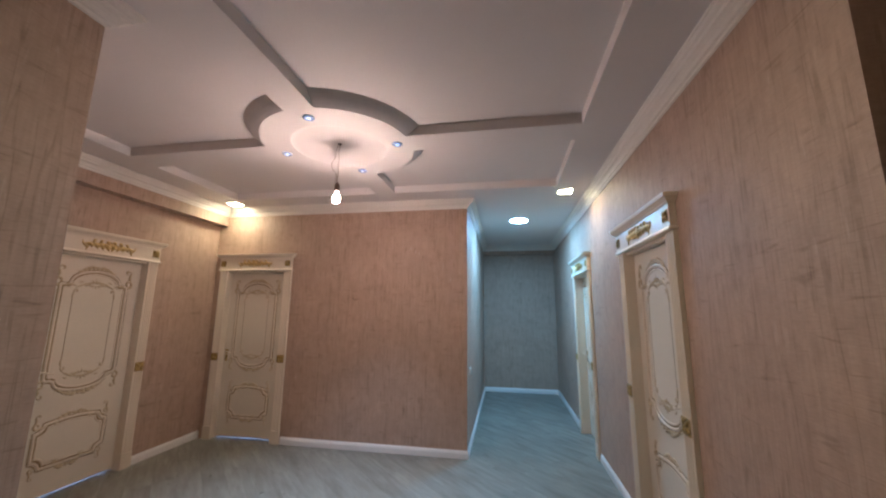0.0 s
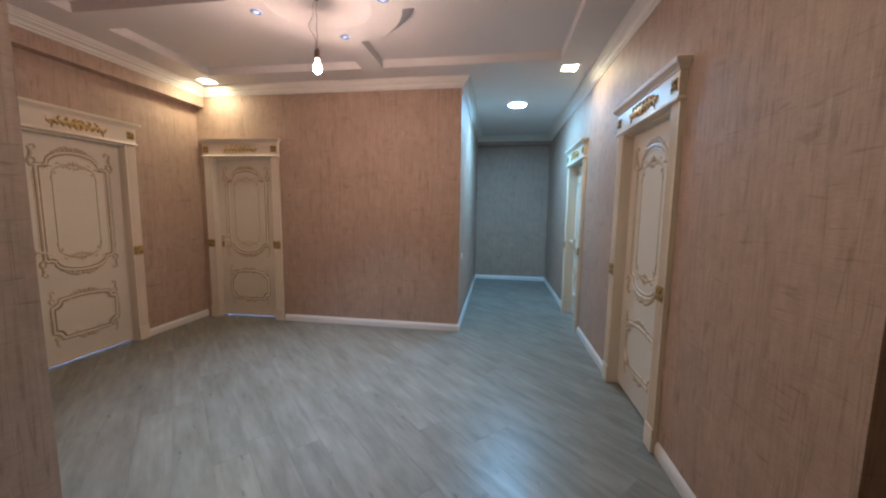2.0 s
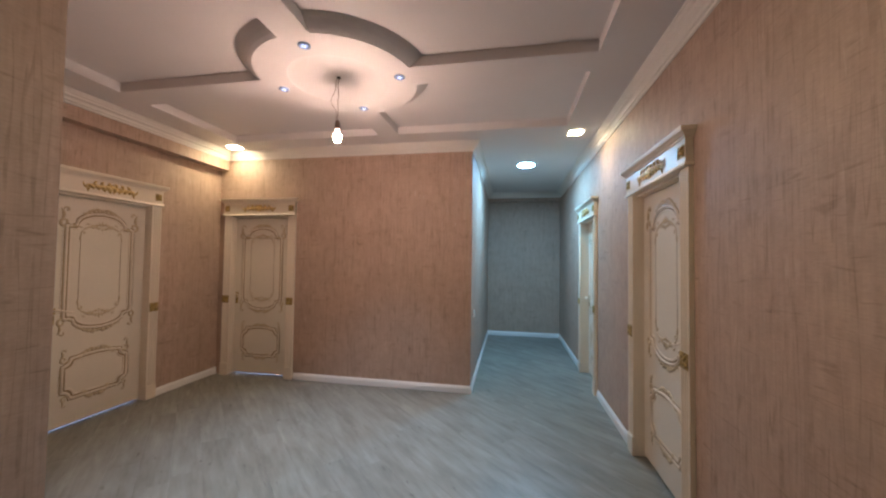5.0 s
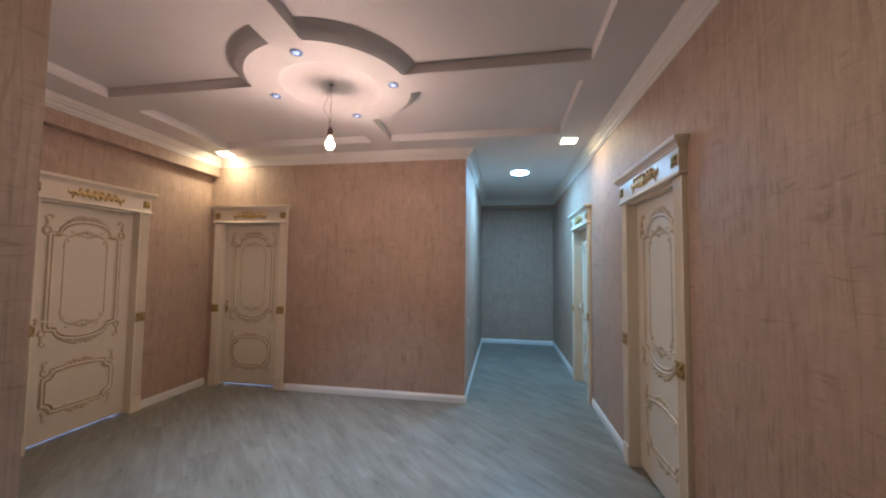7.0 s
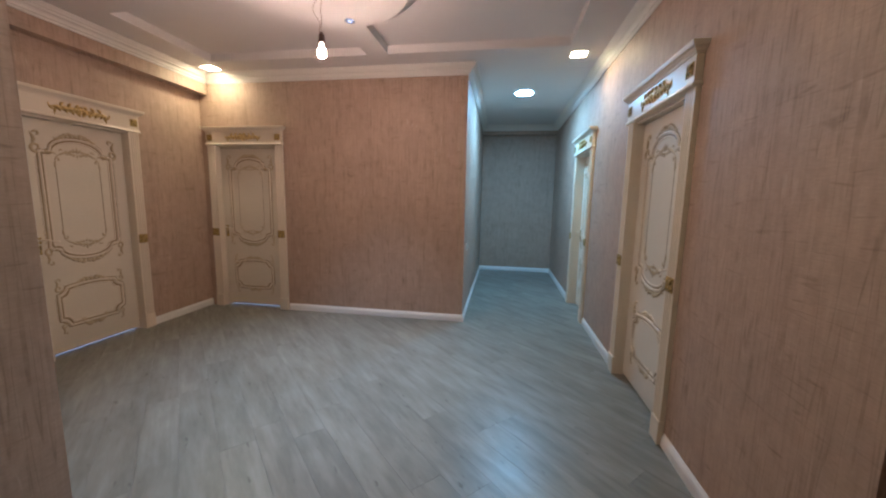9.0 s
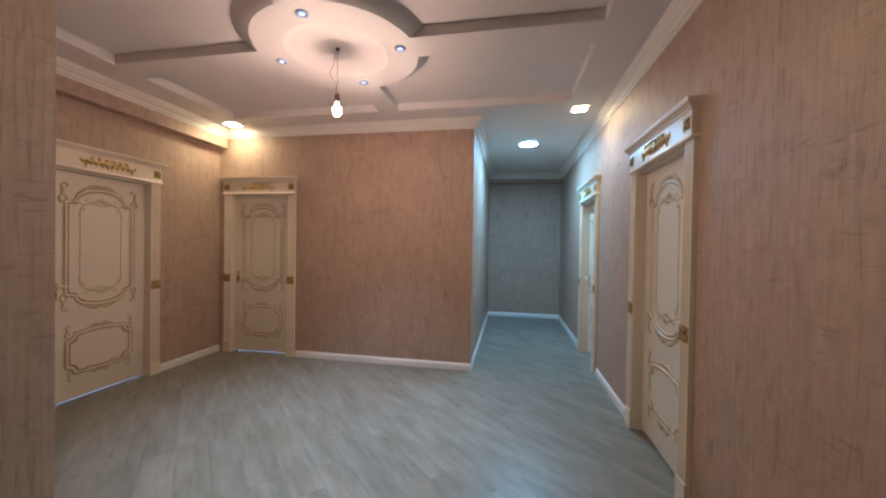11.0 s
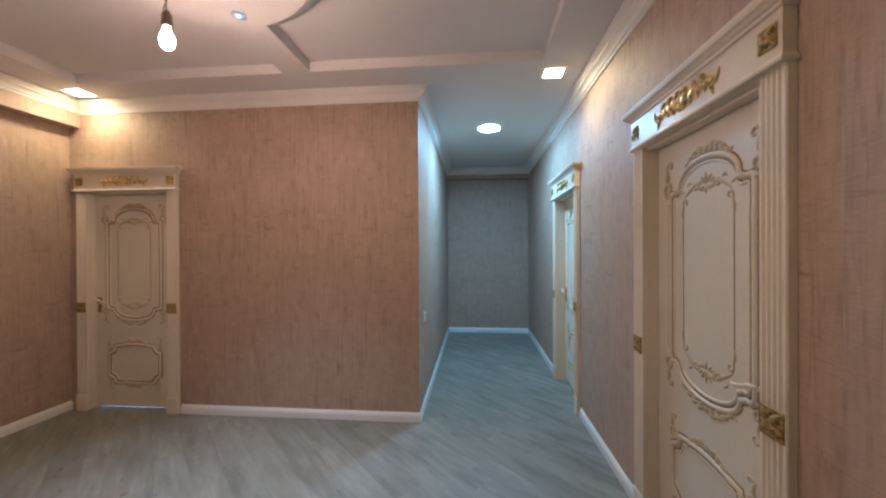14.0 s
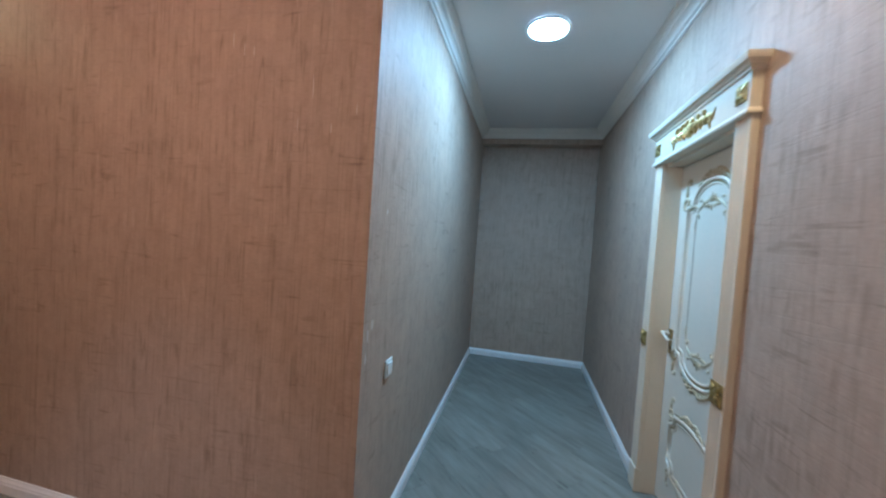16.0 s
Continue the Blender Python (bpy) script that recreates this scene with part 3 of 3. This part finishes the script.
def door(name, width, m, handle_side, label, deeper=0.0):
    """A carved door with its casing; the origin is on the wall's face at the floor, the front looks to -y."""
    root = tagged(new(name), label, "door", kind="structure")
    root.matrix_world = m
    h, half, cas = 2.02, width / 2, 0.105
    out = half + cas
    hw = half - 0.128
    leaf = part("leaf", boxed(((-half + 0.002, FACE, 0.024), (half - 0.002, FACE + 0.036, h - 0.002)), bevel=0.002), CREAM_PANEL, root)
    leaf.location = (0, deeper, 0)
    for sx in (-1, 1):
        a, b = sorted((sx * half, sx * out))
        part("casing", fluted_casing(a, b, 0.150, 2.040), CREAM, root)
        part("plinth", boxed(((a - 0.002, -0.036, 0.003), (b + 0.002, 0.0, 0.149)), bevel=0.003), CREAM, root)
        part("plate", rosette(sx * (half + cas / 2), 0.965, 0.046, -0.030), BRASS, root, "gilded square plate with a carved flower")
        ja, jb = sorted((sx * half, sx * (half + 0.022)))
        part("jamb", boxed(((ja, 0.001, 0.003), (jb, 0.198, h + 0.022))), CREAM, root)
        sa, sb = sorted((sx * (half - 0.012), sx * (half - 0.001)))
        part("stop", boxed(((sa, FACE + deeper + 0.042, 0.003), (sb, FACE + deeper + 0.07, h))), CREAM, root)
    part("head_jamb", boxed(((-half, 0.001, h), (half, 0.198, h + 0.022))), CREAM, root)
    header = part("header", boxed(((-out, -0.040, 2.041), (out, 0.0, 2.215))), CREAM, root)
    part("architrave", front_moulding(out, [(0.001, 2.036), (0.010, 2.038), (0.012, 2.046), (0.008, 2.054), (0.003, 2.060), (0.001, 2.062)]), CREAM, header)
    part("cap", front_moulding(out, [(0.001, 2.196), (0.008, 2.198), (0.010, 2.208), (0.018, 2.212), (0.024, 2.222), (0.034, 2.228), (0.038, 2.240), (0.040, 2.252), (0.001, 2.254)]), CREAM, header)
    part("frieze_ornament", gilded_frieze(2.128), GOLD, header, "gilded carved acanthus ornament", True)
    for sx in (-1, 1):
        part("rosette", rosette(sx * (out - 0.052), 2.128, 0.036, -0.040), BRASS, header, "small gilded flower block")
    for nm, outline, k in (("upper", upper_outline, hw), ("lower", lower_outline, hw - 0.012)):
        bm = bmesh.new()
        relief(bm, outline(k, 0.0), 0.0105, FACE, 1.05, 7, True)
        part(nm + "_moulding", bm, CREAM, leaf, "", True)
        bm = bmesh.new()
        relief(bm, outline(k, 0.0155), 0.0080, FACE, 0.55, 5, True)
        part(nm + "_gold_line", bm, PATINA, leaf, "dull gold painted line", True)
        bm = bmesh.new()
        relief(bm, outline(k, -0.013), 0.0050, FACE, 0.45, 5, True)
        part(nm + "_gold_edge", bm, PATINA, leaf, "dull gold painted line", True)
        bm = bmesh.new()
        relief(bm, outline(k, 0.026), 0.0070, FACE, 0.8, 6, True)
        part(nm + "_inner_moulding", bm, CREAM, leaf, "", True)
    bm = bmesh.new()
    for sx in (-1, 1):
        corner_scroll(bm, sx * (hw - 0.004), 1.738 + LIFT, sx, 1, 1.55)
        corner_scroll(bm, sx * (hw - 0.004), 0.880 + LIFT, sx, -1, 1.25)
        corner_scroll(bm, sx * (hw - 0.030), 0.585, sx, 1, 1.0)
        corner_scroll(bm, sx * (hw - 0.040), 0.250, sx, -1, 0.8)
    part("corner_scrolls", bm, CARVED, leaf, "carved scrolls rubbed with dull gold", True)
    bm = bmesh.new()
    carved_crest(bm, 1.862 + LIFT, 0.13, 1)
    carved_crest(bm, 0.782 + LIFT, 0.15, -1)
    carved_crest(bm, 0.622, 0.13, 1)
    carved_crest(bm, 0.232, 0.07, -1)
    part("carved_crests", bm, CARVED, leaf, "carved leaf sprays on the mouldings", True)
    bm = bmesh.new()
    inner_ornament(bm, hw - 0.105, 1.700 + LIFT, 1)
    inner_ornament(bm, hw - 0.105, 0.955 + LIFT, -1)
    part("inner_sprays", bm, CARVED, leaf, "low carved leaf sprays", True)
    bm = bmesh.new()
    for sx in (-1, 1):
        relief(bm, [(sx * (hw - 0.105), 1.06 + 0.6 * i / 4) for i in range(5)], 0.0030, FACE, 0.5, 5)
    part("inner_lines", bm, PATINA, leaf, "thin dull gold lines", True)
    for sx in (-1, 1):
        part("beading", beads(sx * (hw + 0.026), 0.995, 1.730, 0.0165), PATINA, leaf, "row of small gilded beads")
        part("beading", beads(sx * (hw + 0.012), 0.320, 0.520, 0.0165), PATINA, leaf, "row of small gilded beads")
    hx = handle_side * (half - 0.046)
    handle = part("handle", boxed(((hx - 0.024, FACE - 0.009, 0.995), (hx + 0.024, FACE, 1.050)), ((hx - 0.019, FACE - 0.007, 0.905), (hx + 0.019, FACE, 0.985)), bevel=0.004), BRASS, leaf, "brass lever handle with a keyhole plate")
    bm = bmesh.new()
    rows, way = [], -handle_side
    for i in range(10):
        t = i / 9
        c = (hx + way * (0.118 * max(0.0, t - 0.15) / 0.85), FACE - 0.012 - 0.044 * min(1.0, t / 0.22), 1.022 + 0.010 * math.sin(t * 5.2) - 0.006 * t)
        r = 0.0095 * (1 - 0.35 * t)
        axis = (0, 1, 0) if t < 0.2 else (1, 0, 0)
        ring = []
        for j in range(8):
            u, v = r * math.cos(math.pi * j / 4), r * math.sin(math.pi * j / 4)
            ring.append(bm.verts.new((c[0] + (u if axis[1] else 0), c[1] + (0 if axis[1] else u), c[2] + v)))
        rows.append(ring)
    for a, b in zip(rows, rows[1:]):
        for j in range(8):
            bm.faces.new((a[j], a[(j + 1) % 8], b[(j + 1) % 8], b[j]))
    bm.faces.new(rows[-1])
    part("lever", bm, CREAM, handle, "pale cream curved lever", True)
    part("keyhole", boxed(((hx - 0.004, FACE - 0.0095, 0.925), (hx + 0.004, FACE - 0.0075, 0.955))), DARK, handle)
    return root


CLOSED = "closed cream lacquered door with carved mouldings and gilded frieze"
door("door_1", 0.80, pose(X_RIGHT, 3.565, 0, 0, 0, -90), 1, CLOSED)
door("door_2", 0.77, pose(X_RIGHT, 5.715, 0, 0, 0, -90), -1, CLOSED + " under the cold light", 0.03)
door("door_3", 0.81, pose(X_LEFT, 3.655, 0, 0, 0, 90), -1, CLOSED + " with light under it")
door("door_4", 0.80, pose(-2.715, Y_BACK, 0), -1, "narrow " + CLOSED)

# ---- lamps ----
def square_lamp(x, y):
    lamp = tagged(new("downlight"), "lit square recessed downlight with a white frame", "downlight", "square ceiling downlights")
    lamp.location = (x, y, Z_LOW)
    a, b = 0.085, 0.068
    part("frame", boxed(((-a, -a, -0.010), (a, -b, -0.002)), ((-a, b, -0.010), (a, a, -0.002)), ((-a, -b, -0.010), (-b, b, -0.002)), ((b, -b, -0.010), (a, b, -0.002))), WHITE, lamp)
    part("diffuser", boxed(((-b, -b, -0.008), (b, b, -0.002))), SQUARE_GLOW, lamp, "glowing warm white diffuser")
    return lamp


# The third is unseen, its place tuned to brighten the near walls.
for x, y in ((1.10, 4.82), (-2.93, 4.77), (0.22, 1.77)):
    square_lamp(x, y)

lamp = tagged(new("ceiling_light"), "lit round flush ceiling light with cold white glow", "ceiling light")
lamp.location = (0.65, 6.07, Z_LOW)
bm = bmesh.new()
lathe(bm, [(0.115, -0.002), (0.140, -0.002), (0.142, -0.010), (0.128, -0.016), (0.115, -0.012), (0.115, -0.002)], n=48)
part("frame", bm, WHITE, lamp, smooth=True)
bm = bmesh.new()
lathe(bm, [(0.114, -0.003), (0.114, -0.010), (0.06, -0.012), (0, -0.012)], n=48)
part("diffuser", bm, ROUND_GLOW, lamp, "glowing cold white diffuser")

for x, y in ((-0.884, 2.962), (-0.396, 3.442), (-0.884, 3.93), (-1.378, 3.48)):
    spot = tagged(new("spotlight"), "small round crystal ceiling spotlight with a bluish lens", "spotlight", "medallion spotlights")
    spot.location = (x, y, Z_LOW)
    bm = bmesh.new()
    lathe(bm, [(0.020, -0.002), (0.040, -0.001), (0.041, -0.006), (0.030, -0.012), (0.020, -0.008), (0.020, -0.002)], n=24)
    part("ring", bm, SPOT_RING, spot, "bluish crystal ring", True)
    bm = bmesh.new()
    lathe(bm, [(0.016, -0.002), (0.016, -0.008), (0.009, -0.013), (0, -0.014)], n=16)
    part("lens", bm, SPOT_GLOW, spot, "bluish glowing lens")
    beam = new("spotlight_beam", bpy.data.lights.new("spotlight_beam", "SPOT"))
    beam.data.energy, beam.data.color, beam.data.spot_size, beam.data.spot_blend, beam.data.shadow_soft_size = SPOT_WATTS, SPOT_COLOUR, radians(68), 0.65, 0.02
    beam.parent, beam.location = spot, (0, 0, -0.04)

pendant = tagged(new("pendant_bulb"), "bare lit bulb hanging on a thin twisted cord", "pendant lamp")
pendant.location = (-0.88, 3.43, Z_LOW + 0.028)


def wire(points, radius):
    bm, rows, n = bmesh.new(), [], 6
    for p in points:
        rows.append([bm.verts.new((p[0] + radius * math.cos(2 * math.pi * i / n), p[1] + radius * math.sin(2 * math.pi * i / n), p[2])) for i in range(n)])
    for a, b in zip(rows, rows[1:]):
        for i in range(n):
            bm.faces.new((a[i], a[(i + 1) % n], b[(i + 1) % n], b[i]))
    return bm


DROP = 0.335
part("cord", wire([(0.003 * math.sin(i * 0.9), 0.003 * math.cos(i * 0.9), -DROP * i / 20) for i in range(21)], 0.0022), CORD, pendant, smooth=True)
part("cord", wire([(-0.045 * math.sin(math.pi * (i / 20)) - 0.012 * math.sin(i * 0.7), 0.01 * math.sin(i * 0.5), -DROP * i / 20) for i in range(21)], 0.0020), CORD, pendant, smooth=True)
bm = bmesh.new()
lathe(bm, [(0, 0.060), (0.008, 0.058), (0.014, 0.046), (0.020, 0.040), (0.021, 0.004), (0.0235, 0.002), (0.0235, -0.012), (0, -0.012)], (0, 0, -DROP - 0.055), 20)
part("socket", bm, SOCKET, pendant, smooth=True)
bm = bmesh.new()
lathe(bm, [(0.0262, -0.052), (0.0270, -0.068), (0.0258, -0.084), (0.0195, -0.096), (0.010, -0.103), (0, -0.105)], (0, 0, -DROP - 0.062), 24)
part("bulb", bm, BULB_GLOW, pendant, "glowing pear-shaped glass", True)
bm = bmesh.new()
lathe(bm, [(0.0140, -0.004), (0.0150, -0.016), (0.0190, -0.030), (0.0240, -0.044), (0.0261, -0.0519)], (0, 0, -DROP - 0.062), 24)
part("bulb_neck", bm, NECK_GLOW, pendant, "frosted glass neck", True)
bm = bmesh.new()
lathe(bm, [(0, -0.001), (0.016, -0.001), (0.016, -0.006), (0.006, -0.012), (0, -0.012)], (0, 0, 0), 16)
part("ceiling_hook", bm, DARK, pendant, smooth=True)

switch = tagged(new("light_switch"), "white plastic light switch on the papered wall", "light switch")
switch.matrix_world = pose(0, 5.30, 0.86)
part("plate", boxed(((0.001, -0.041, -0.041), (0.010, 0.041, 0.041)), bevel=0.003), WHITE, switch)
part("rocker", boxed(((0.0105, -0.028, -0.028), (0.016, 0.028, 0.028)), bevel=0.002), WHITE, switch)

for x, y, turn in ((X_LEFT - 0.16, 3.655, radians(90)), (-2.715, Y_BACK + 0.16, 0)):
    glow = new("daylight_behind_door", bpy.data.lights.new("daylight_behind_door", "AREA"))
    glow.data.energy, glow.data.color, glow.data.size = GAP_WATTS, (0.42, 0.56, 1.0), 0.75
    glow.data.shape, glow.data.size_y = "RECTANGLE", 0.12
    glow.location = (x, y, 0.30)
    glow.rotation_euler = (0, 0, turn)

# ---- floor ----
bm = boxed(((X_LEFT - THICK, Y_START - THICK, -0.15), (X_RECESS + THICK, Y_END + THICK, -0.0085)))
floor = tagged(part("floor", bm, SUBFLOOR), "grey wood-effect laminate floor laid on the diagonal", "floor", kind="structure")
PLANK_L, PLANK_W = 1.29, 0.185


def plank_mesh():
    bm = bmesh.new()
    rows = []
    for inset, z in ((0.0003, -0.008), (0.0003, -0.0006), (0.0010, 0.0)):
        x, y = PLANK_L / 2 - inset, PLANK_W / 2 - inset
        rows.append([bm.verts.new(p) for p in ((-x, -y, z), (x, -y, z), (x, y, z), (-x, y, z))])
    for a, b in zip(rows, rows[1:]):
        for i in range(4):
            bm.faces.new((a[i], a[(i + 1) % 4], b[(i + 1) % 4], b[i]))
    bm.faces.new(rows[-1])
    bmesh.ops.recalc_face_normals(bm, faces=bm.faces[:])
    me = bpy.data.meshes.new("plank")
    bm.to_mesh(me)
    bm.free()
    me.materials.append(LAMINATE)
    return me


ZONES = ((X_LEFT - 0.1, X_RIGHT + 0.1, Y_NEAR - 0.1, Y_BACK + 0.1), (-0.1, X_RIGHT + 0.1, Y_BACK + 0.1, Y_END + 0.1), (X_PASSAGE - 0.1, X_RECESS + 0.1, Y_START - 0.1, Y_NEAR - 0.1))


def on_floor(p):
    return any(a <= p[0] <= b and c <= p[1] <= d for a, b, c, d in ZONES)


def clip(poly, axis, limit, sign):
    """Cuts a flat polygon with an upright plane."""
    out = []
    for i, p in enumerate(poly):
        q = poly[(i + 1) % len(poly)]
        dp, dq = sign * (p[axis] - limit), sign * (q[axis] - limit)
        if dp >= 0:
            out.append(p)
        if (dp > 0 > dq) or (dp < 0 < dq):
            out.append(p + (q - p) * (dp / (dp - dq)))
    return out


def cut_plank(c, zone):
    """The piece of a plank that lies in one zone, as a slab of its own in the plank's own axes."""
    x, y = PLANK_L / 2 - 0.0008, PLANK_W / 2 - 0.0008
    poly = [c + along * u + across * v for u, v in ((-x, -y), (x, -y), (x, y), (-x, y))]
    for axis, limit, sign in ((0, zone[0], 1), (0, zone[1], -1), (1, zone[2], 1), (1, zone[3], -1)):
        poly = clip(poly, axis, limit, sign)
        if len(poly) < 3:
            return None
    flat = [((p - c).dot(along), (p - c).dot(across)) for p in poly]
    bm = bmesh.new()
    a, b = [bm.verts.new((u, v, -0.008)) for u, v in flat], [bm.verts.new((u, v, 0.0)) for u, v in flat]
    for i in range(len(a)):
        bm.faces.new((a[i], a[(i + 1) % len(a)], b[(i + 1) % len(a)], b[i]))
    bm.faces.new(b)
    return bm


PLANK = plank_mesh()
rng = random.Random(4)
along, across = Vector((1, -1)).normalized(), Vector((1, 1)).normalized()
for row in range(-34, 55):
    shift = rng.random() * PLANK_L
    for k in range(-9, 7):
        c = across * (row * PLANK_W) + along * (k * PLANK_L + shift)
        probes = [c + along * (PLANK_L * f) + across * (PLANK_W * g) for f in (-0.5, -0.25, 0, 0.25, 0.5) for g in (-0.5, 0.5)]
        if all(on_floor(p) for p in probes):
            plank = new("plank", PLANK)
            plank.parent = floor
            plank.matrix_world = pose(c.x, c.y, 0, 0, 0, -45)
            continue
        for zone in ZONES:
            bm = cut_plank(c, zone)
            if bm is not None:
                plank = part("plank", bm, LAMINATE, floor)
                plank.matrix_world = pose(c.x, c.y, 0, 0, 0, -45)
